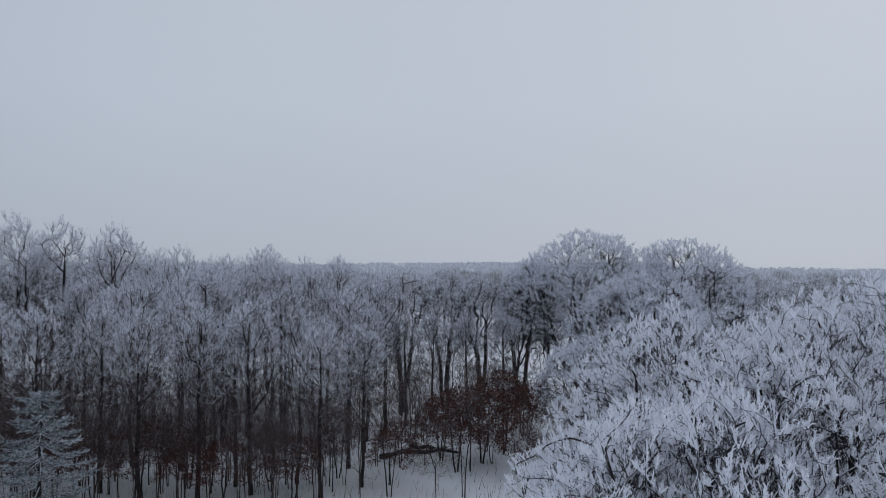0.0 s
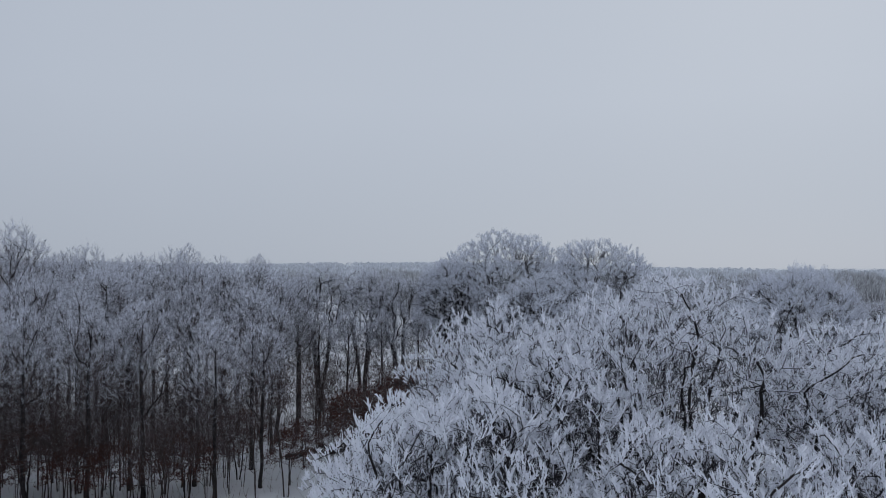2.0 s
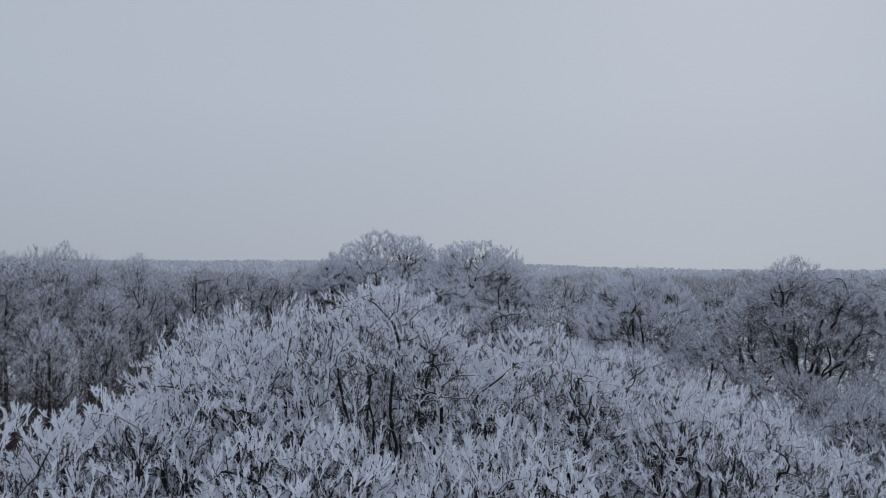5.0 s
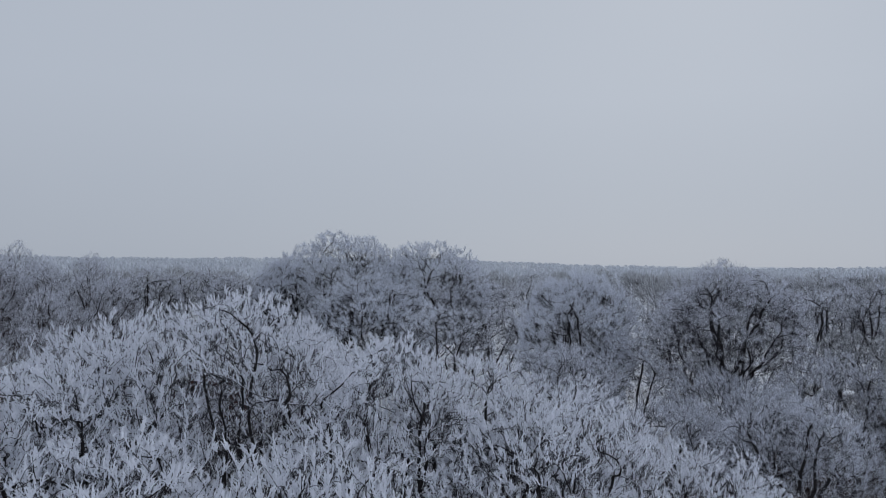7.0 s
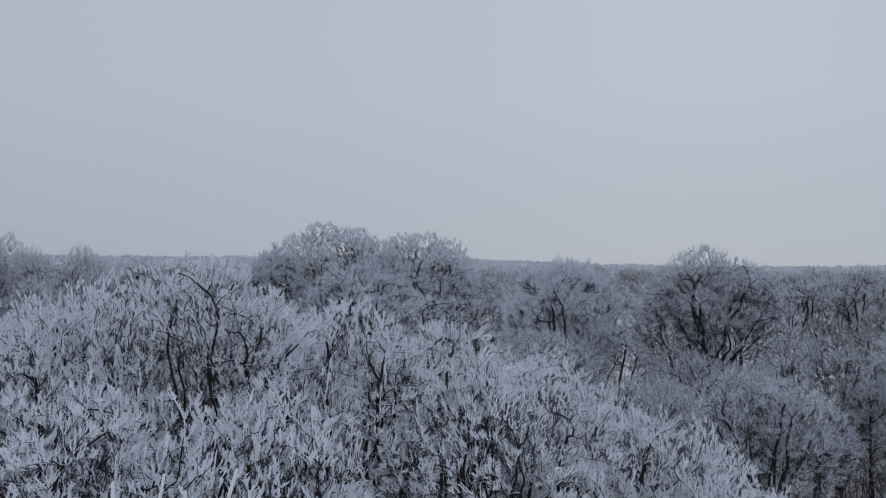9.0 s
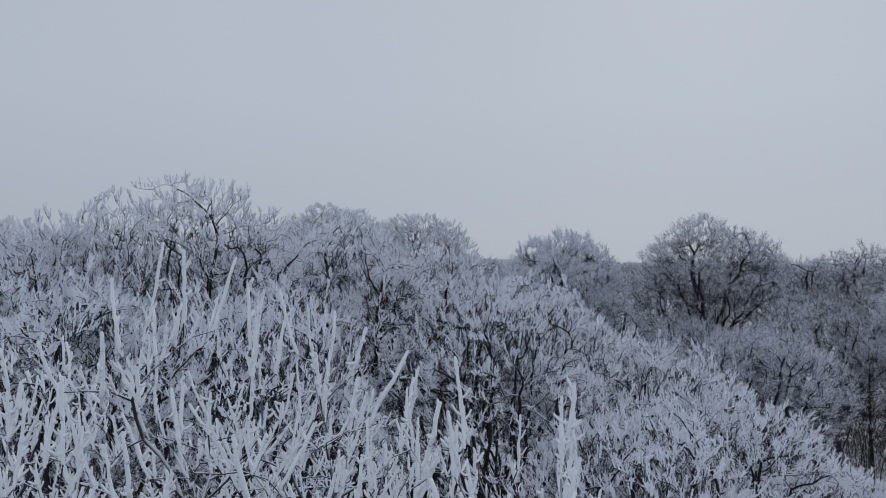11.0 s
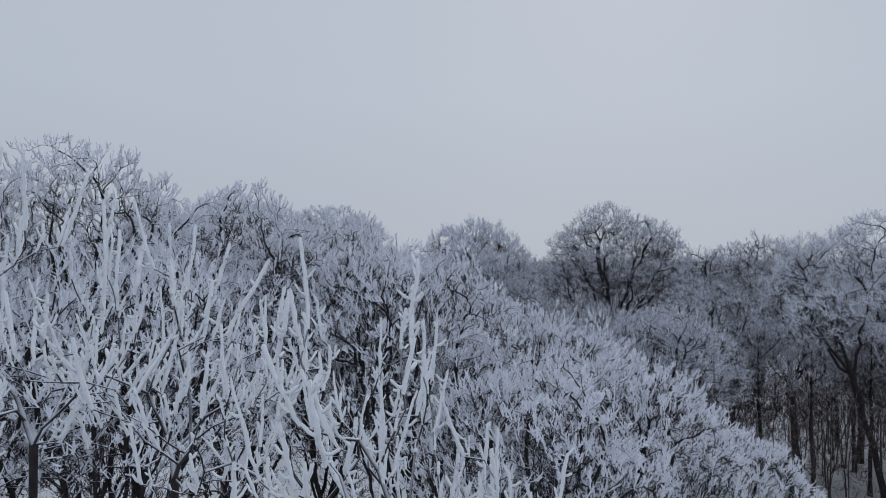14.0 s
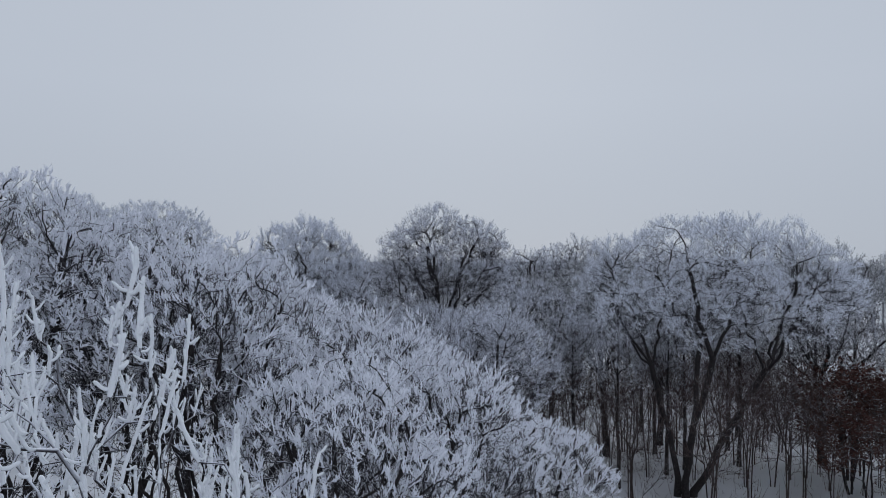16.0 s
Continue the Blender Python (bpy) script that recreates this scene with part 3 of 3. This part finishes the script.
spots = [(-25.0, 47.3, 1.38), (-29.8, 49.1, 1.45), (-32.9, 49.0, 1.47), (-17.8, 55.0, 1.25), (-16.0, 53.5, 1.2), (-20.5, 55.5, 1.22), (-22.8, 53.0, 1.25), (-27.2, 52.0, 1.36), (-14.0, 56.5, 1.17), (-30.8, 46.5, 1.3), (-14.2, 34.0, 0.95), (-11.8, 34.6, 0.98), (-16.8, 33.6, 0.92), (-13.0, 36.0, 0.9),
         (-8.3, 34.2, 0.86), (-19.5, 35.0, 0.95), (-22.0, 33.8, 0.97), (-6.6, 36.2, 0.84), (-10.0, 36.6, 0.9), (33.5, 21.0, 0.78), (36.0, 20.2, 0.8), (38.0, 22.5, 0.85), (34.5, 23.8, 0.8), (40.5, 24.0, 0.85), (42.0, 20.5, 0.85), (28.2, 22.0, 0.7), (37.2, 27.5, 0.85), (44.5, 25.5, 0.9), (29.3, 20.6, 0.66), (-3.8, 51.5, 0.8), (-1.2, 52.6, 0.78), (1.4, 51.8, 0.8), (-7.4, 53.0, 0.85), (-5.6, 50.6, 0.8), (32.2, 20.8, 0.7), (40.2, 17.6, 0.78)]
for _ in range(1600):
    x, y = rng.uniform(-42, -5), rng.uniform(37, 66)
    if x > -9 and y > 52:
        continue
    if len(spots) < 98 and all(math.hypot(x - a, y - b) > 2.0 for a, b, _ in spots):
        spots.append((x, y, rng.uniform(0.84, 1.03) + 0.008 * (y - 40) + (0.08 if x < -12 else 0.0)))
for n, (x, y, s) in enumerate(spots):
    m = Matrix.Translation((x, y, 0)) @ Matrix.Rotation(rng.uniform(0, 6.28), 4, "Z")
    ob = protos[n] if n < len(protos) else copy_thing(protos[n % len(protos)], m)
    ob.matrix_basis = m @ Matrix.Diagonal((s, s, s, 1))

# ---- brown undergrowth trees below them and behind the thicket ----
scrubs = [tree("scrub_tree", "low leafless brown sapling in the snow", "sapling", "scrub under the trees", 560 + n, 5.0, 1.6, crown=0.85, leader=0.5, girth=0.03, stems=2, splay=0.12, apart=2.0, clumps=8, share=0.55, lowest=-0.6,
               pulls=170, step=0.24, up=0.2, limbs=3, mats=BARE, tip=0.004, outer=4, sprigs=2, sprig=0.38, fingers=2, finger=0.16, thin=0.007, rise_up=0.5, low_mat=twig_brown, bare_label="bare brown twigs") for n in range(3)]
spots = []
for _ in range(4000):
    if rng.random() < 0.5:
        x, y = rng.uniform(-38, 3), rng.uniform(33, 54)
    else:
        x, y = rng.uniform(23, 56), rng.uniform(11, 40)
        if y < 0.28 * x + 2.5 or rng.random() < 0.5:
            continue
    if len(spots) < 135 and all(math.hypot(x - a, y - b) > 1.6 for a, b in spots) and math.hypot(x - 30.5, y - 18.2) > 1.5:
        spots.append((x, y))
for _ in range(200):
    x, y = rng.uniform(26, 40), rng.uniform(12.5, 24)
    if len(spots) < 147 and all(math.hypot(x - a, y - b) > 1.4 for a, b in spots) and math.hypot(x - 30.5, y - 18.2) > 1.0:
        spots.append((x, y))
# scrub added under the near thicket to cut snow bounce and darken its gaps
for _ in range(400):
    x, y = rng.uniform(-1, 19), rng.uniform(7, 18)
    if len(spots) < 170 and all(math.hypot(x - a, y - b) > 1.9 for a, b in spots):
        spots.append((x, y))
for _ in range(300):
    x, y = rng.uniform(-27, -6), rng.uniform(32.5, 37)
    if len(spots) < 194 and all(math.hypot(x - a, y - b) > 0.9 for a, b in spots):
        spots.append((x, y))
for _ in range(300):
    x, y = rng.uniform(-7, 3), rng.uniform(45, 53)
    if len(spots) < 206 and all(math.hypot(x - a, y - b) > 0.9 for a, b in spots):
        spots.append((x, y))
for _ in range(300):
    x, y = rng.uniform(33, 42), rng.uniform(11, 18)
    if len(spots) < 222 and all(math.hypot(x - a, y - b) > 0.9 for a, b in spots):
        spots.append((x, y))
for _ in range(400):
    x, y = rng.uniform(-34, -7), rng.uniform(36, 47)
    if len(spots) < 252 and all(math.hypot(x - a, y - b) > 1.1 for a, b in spots):
        spots.append((x, y))
for _ in range(600):
    x, y = rng.uniform(27, 43), rng.uniform(16.5, 29)
    if len(spots) < 290 and all(math.hypot(x - a, y - b) > 0.8 for a, b in spots) and math.hypot(x - 30.5, y - 18.2) > 1.2:
        spots.append((x, y))
for _ in range(600):
    x, y = rng.uniform(-31, -8), rng.uniform(31.5, 36.5)
    if len(spots) < 324 and all(math.hypot(x - a, y - b) > 0.7 for a, b in spots):
        spots.append((x, y))
for n, (x, y) in enumerate(spots):
    s = rng.uniform(0.7, 1.4) if n < 147 else rng.uniform(0.8, 1.1)
    m = Matrix.Translation((x, y, 0)) @ Matrix.Rotation(rng.uniform(0, 6.28), 4, "Z")
    ob = scrubs[n] if n < 3 else copy_thing(scrubs[n % 3], m)
    ob.matrix_basis = m @ Matrix.Diagonal((s, s, s, 1))

# ---- background trees, standing singly ----
backs = [tree("frosted_tree", "frosted grey tree in the woods beyond", "tree", "woods beyond", 600 + n, 10.5, 3.8, crown=0.8, leader=0.3, girth=0.17, clumps=18, share=0.34, pulls=750, step=0.34, limbs=5,
              mats=(FINE, GREY, FINE)[n], tip=0.009, outer=4, sprigs=3, sprig=0.42, fingers=3, finger=0.22, thin=0.013, rise_up=0.4) for n in range(3)]
spots = [(18.5, 45), (23, 48), (20, 53), (25.5, 42), (14.5, 42), (28, 53), (30, 41), (22, 39.5), (33, 47), (17, 62), (26, 60), (9, 66), (47, 33), (48, 26), (54, 38)]
for _ in range(3000):
    x, y = rng.uniform(-70, 110), rng.uniform(38, 125)
    if y < 62 and x < 12 or y < 60 and x < 20 and y > 50 or y < 0.5 * x - 2 or -6 < x - 0.06 * y < 9 and y < 95:
        continue
    if len(spots) < 60 and all(math.hypot(x - a, y - b) > 6 for a, b in spots):
        spots.append((x, y))
for n, (x, y) in enumerate(spots):
    s = rng.uniform(0.85, 1.05)
    m = Matrix.Translation((x, y, 0)) @ Matrix.Rotation(rng.uniform(0, 6.28), 4, "Z")
    ob = backs[n] if n < 3 else copy_thing(backs[n % 3], m)
    ob.matrix_basis = m @ Matrix.Diagonal((s, s, s, 1))

# ---- far woods to the horizon ----
def far_woods(name, seed, count, near, far, twigs, thick, label, mat):
    r0 = np.random.default_rng(seed)
    dist = near * (far / near) ** r0.random(count)
    az = r0.uniform(-0.95, 1.35, count)
    c = np.stack([dist * np.sin(az), dist * np.cos(az)], -1)
    h = r0.uniform(9.2, 9.9, count) + 0.8 * (near < 200) * r0.normal(size=count)
    rad = r0.uniform(3.5, 5.5, count)
    way = unit(r0.normal(size=(count, twigs, 3)))
    way[..., 2] = np.abs(way[..., 2]) * 1.1 - 0.25
    base = np.stack([c[:, 0], c[:, 1], rise(c[:, 0], c[:, 1]) + h * 0.5], -1)
    ext = np.stack([rad, rad, h * 0.5], -1)
    roots = base[:, None] + way * ext[:, None] * r0.uniform(0.55, 0.9, (count, twigs, 1))
    ends = way * (0.5 + 0.9 * r0.random((count, twigs, 1))) + np.array([0, 0, 0.45])
    g = Build()
    g.slivers(r0, roots.reshape(-1, 3), ends.reshape(-1, 3) * 1.0, np.repeat(thick * (1 + dist / 300), twigs))
    stem = np.stack([base - np.array([0, 0, 1.0]) * h[:, None] * 0.5, base + np.array([0, 0, 1.0]) * h[:, None] * 0.2], 1)
    g.tubes(stem, np.full((count, 2), 0.2), 3)
    return tagged(new(name, g.mesh(name, mat)), label, "woods", kind="stuff")


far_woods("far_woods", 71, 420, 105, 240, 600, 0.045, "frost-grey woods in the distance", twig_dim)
far_woods("horizon_woods", 72, 6500, 220, 1700, 40, 0.16, "frosted forest along the horizon, its colour paled for haze", twig_far)


# ---- brown-leaved bushes, spruce and undergrowth ----
def bush(seed, height, radius, leaves):
    r0 = np.random.default_rng(seed)
    root = tagged(new("oak_bush"), "low oak bush holding dead reddish-brown leaves", "bush", "brown-leaved bushes")
    centre, env = np.array([0, 0, 0.6 * height]), np.array([radius, radius, 0.42 * height])
    lobes = lobes_of(r0, 11, centre, env, 0.42, -0.6)
    z = np.linspace(-0.15, 0.55 * height, 9)
    stems = [np.stack([0.08 * s + 0.3 * s * z / height + 0.02 * np.cumsum(r0.normal(size=9)), 0.02 * np.cumsum(r0.normal(size=9)), z], -1) for s in (-1, 0.6)]
    at, par, own = grow(r0, stems, [], scatter(r0, 260, lobes, centre, 0.3), 0.2, 0.05, 0.2, 0.17)
    r, steps = girths(par, 0.05, 0.005)
    for s in range(2):
        g = Build()
        g.tubes(at[None, 9 * s : 9 * s + 9], r[None, 9 * s : 9 * s + 9], 6)
        part("trunk" if s == 0 else "stem", g, bark_dark, root)
    ids = np.arange(own, len(par))
    g = Build()
    g.tubes(np.stack([at[par[ids]], at[ids]], 1), np.stack([np.minimum(r[par[ids]], 1.3 * r[ids]), r[ids]], 1), 3)
    part("branchwork", g, branch_rimed, root)["kind"] = "stuff"
    ids = np.nonzero(steps <= 3)[0]
    spot = at[r0.choice(ids, leaves)] + 0.1 * r0.normal(size=(leaves, 3)) * [1.3, 1.3, 0.6]
    u, w = unit(r0.normal(size=(leaves, 3)) * [1, 1, 0.6]), unit(r0.normal(size=(leaves, 3)))
    s = r0.uniform(0.035, 0.075, (leaves, 1))
    g = Build()
    g.blades(np.stack([spot - u * s, spot + w * s * 0.55, spot + u * s, spot - w * s * 0.55], 1))
    part("foliage", g, leaf_brown, root, "dead reddish-brown leaves")["kind"] = "stuff"
    return root


bushes = [bush(700 + n, 3.4, 1.6, 2600) for n in range(3)]
BUSH = [(-19.0, 33.4, 1.0), (-12.6, 33.0, 0.95), (-9.5, 33.6, 1.0), (-23.5, 34.6, 1.1), (-5.2, 36.6, 0.9), (-15.3, 35.6, 1.0), (1.4, 38.6, 0.9), (26.0, 27.4, 1.0), (-24.2, 33.0, 1.0), (-20.5, 32.8, 0.9), (-17.2, 34.4, 1.1), (-14.4, 33.0, 0.9), (-26.4, 35.4, 1.2), (-11.0, 35.2, 1.0),
        (-17.5, 37.5, 1.0), (-8.1, 37.8, 1.1), (-2.8, 42.0, 1.0), (2.4, 46.2, 1.1), (-21.0, 36.0, 0.9), (-12.0, 39.5, 0.8), (0.2, 40.5, 0.7), (-5.0, 40.0, 0.8),
        (24.0, 26.5, 1.1), (36.2, 15.2, 1.45), (38.0, 16.4, 1.5), (37.2, 14.0, 1.35), (39.6, 14.8, 1.4), (34.6, 13.6, 1.1), (27.0, 28.0, 1.5), (25.4, 27.6, 1.4), (-1.8, 39.0, 1.35), (-0.4, 40.6, 1.4), (0.9, 42.3, 1.5), (-2.7, 41.3, 1.15), (-27.0, 38.0, 1.2), (-30.0, 40.0, 1.2)]
for n, (x, y, s) in enumerate(BUSH):
    m = Matrix.Translation((x, y, 0)) @ Matrix.Rotation(n * 1.9, 4, "Z")
    ob = bushes[n] if n < 3 else copy_thing(bushes[n % 3], m)
    ob.matrix_basis = m @ Matrix.Diagonal((s, s, s, 1))


def spruce(seed, height, radius):
    r0 = np.random.default_rng(seed)
    root = tagged(new("spruce_tree"), "young spruce with blue-green boughs under frost", "tree")
    g = Build()
    z = np.linspace(-0.2, height, 8)
    g.tubes(np.stack([0.03 * r0.normal(size=8), 0.03 * r0.normal(size=8), z], -1)[None], (0.11 * np.linspace(1.2, 0.1, 8))[None], 7)
    part("trunk", g, bark_dark, root)
    whorls, each = 15, 7
    n = whorls * each
    u = np.repeat(np.arange(whorls) / whorls, each) + 0.012 * r0.normal(size=n)
    az = np.tile(np.arange(each) * 2 * np.pi / each, whorls) + np.repeat(r0.random(whorls) * 6, each) + 0.2 * r0.normal(size=n)
    zz = 0.5 + (height - 0.55) * u
    reach = radius * (1 - u).clip(0.03) ** 0.8 * r0.uniform(0.6, 1.15, n) + 0.12
    flat = np.stack([np.cos(az), np.sin(az), 0 * az], -1)
    p0 = np.stack([0 * zz, 0 * zz, zz], -1)
    drop = np.array([[0, 0, 1.0]]) * reach[:, None]
    lines = bezier(p0, p0 + 0.55 * flat * reach[:, None] - 0.34 * drop, p0 + flat * reach[:, None] - 0.16 * drop, 9)
    for i in range(n):
        fan, _ = shoots(r0, lines[i : i + 1], 16, 0.18, 0.2 + 0.17 * reach[i], 0.75, 0.25, -0.05, 0.0, p0[i], 0.15, 4)
        swing = np.cross(flat[i], [0, 0, 1.0]) * np.where(np.arange(16) % 2, 1, -1)[:, None] * (0.1 + 0.1 * reach[i])
        fan += np.linspace(0, 1, 4)[None, :, None] * swing[:, None]
        g = Build()
        g.tubes(lines[i : i + 1], taper(1, 0.022, np.linspace(1, 0.25, 9)), 4)
        g.tubes(fan, taper(16, 0.006, [1, 0.9, 0.8, 0.5]), 3)
        for base, many in ((fan, 26), (lines[i : i + 1, 4:], 40)):
            ndl, _ = shoots(r0, base, many, 0.1, 0.11, 0.75, 0.75, 0.35, 0.0, p0[i], 0.0, 2)
            g.slivers(r0, ndl[:, 0], ndl[:, -1] - ndl[:, 0], 0.013)
        part("bough", g, needle, root)
    return root


put(spruce(720, 7.3, 2.9), -16.2, 24.6)

# tufts and twigs on the forest floor
r1 = np.random.default_rng(9)
n = 16000
x, y = r1.uniform(-45, 60, n), r1.uniform(14, 75, n)
pos = np.stack([x, y, rise(x, y) - 0.03], -1)
way = np.stack([0.18 * r1.normal(size=n), 0.18 * r1.normal(size=n), r1.uniform(0.2, 1.0, n)], -1)
g = Build()
g.slivers(r1, pos, way, 0.016)
tagged(new("undergrowth", g.mesh("undergrowth", grass_dry)), "dry stalks and frosted saplings poking from the snow", "undergrowth", kind="stuff")


def fallen_log(seed, length, radius, turn, x, y):
    r0 = np.random.default_rng(seed)
    root = tagged(new("fallen_log"), "fallen dark trunk half buried in the snow", "log", "fallen trunks in the clearing")
    z = np.linspace(-length / 2, length / 2, 7)
    g = Build()
    g.tubes(np.stack([z, 0.08 * r0.normal(size=7), 0.05 * r0.normal(size=7) + radius * 0.7], -1)[None], (radius * np.linspace(1.1, 0.6, 7))[None], 7)
    part("trunk", g, bark_dark, root)
    side, _ = shoots(r0, np.stack([z, 0 * z, 0 * z + radius], -1)[None], 7, 0.2, 0.9, 0.3, 0.8, 0.6, 0.0, np.zeros(3), 0.1, 4)
    for i in range(len(side)):
        g = Build()
        g.tubes(side[i : i + 1], taper(1, 0.035, [1, 0.7, 0.5, 0.25]), 4)
        part("limb", g, bark_dark, root)
    return put(root, x, y, turn)


fallen_log(801, 4.2, 0.16, 0.4, -4.4, 42.5)
fallen_log(802, 3.4, 0.13, -0.5, -3.2, 43.6)
fallen_log(803, 5.0, 0.17, 0.9, 30.0, 22.5)
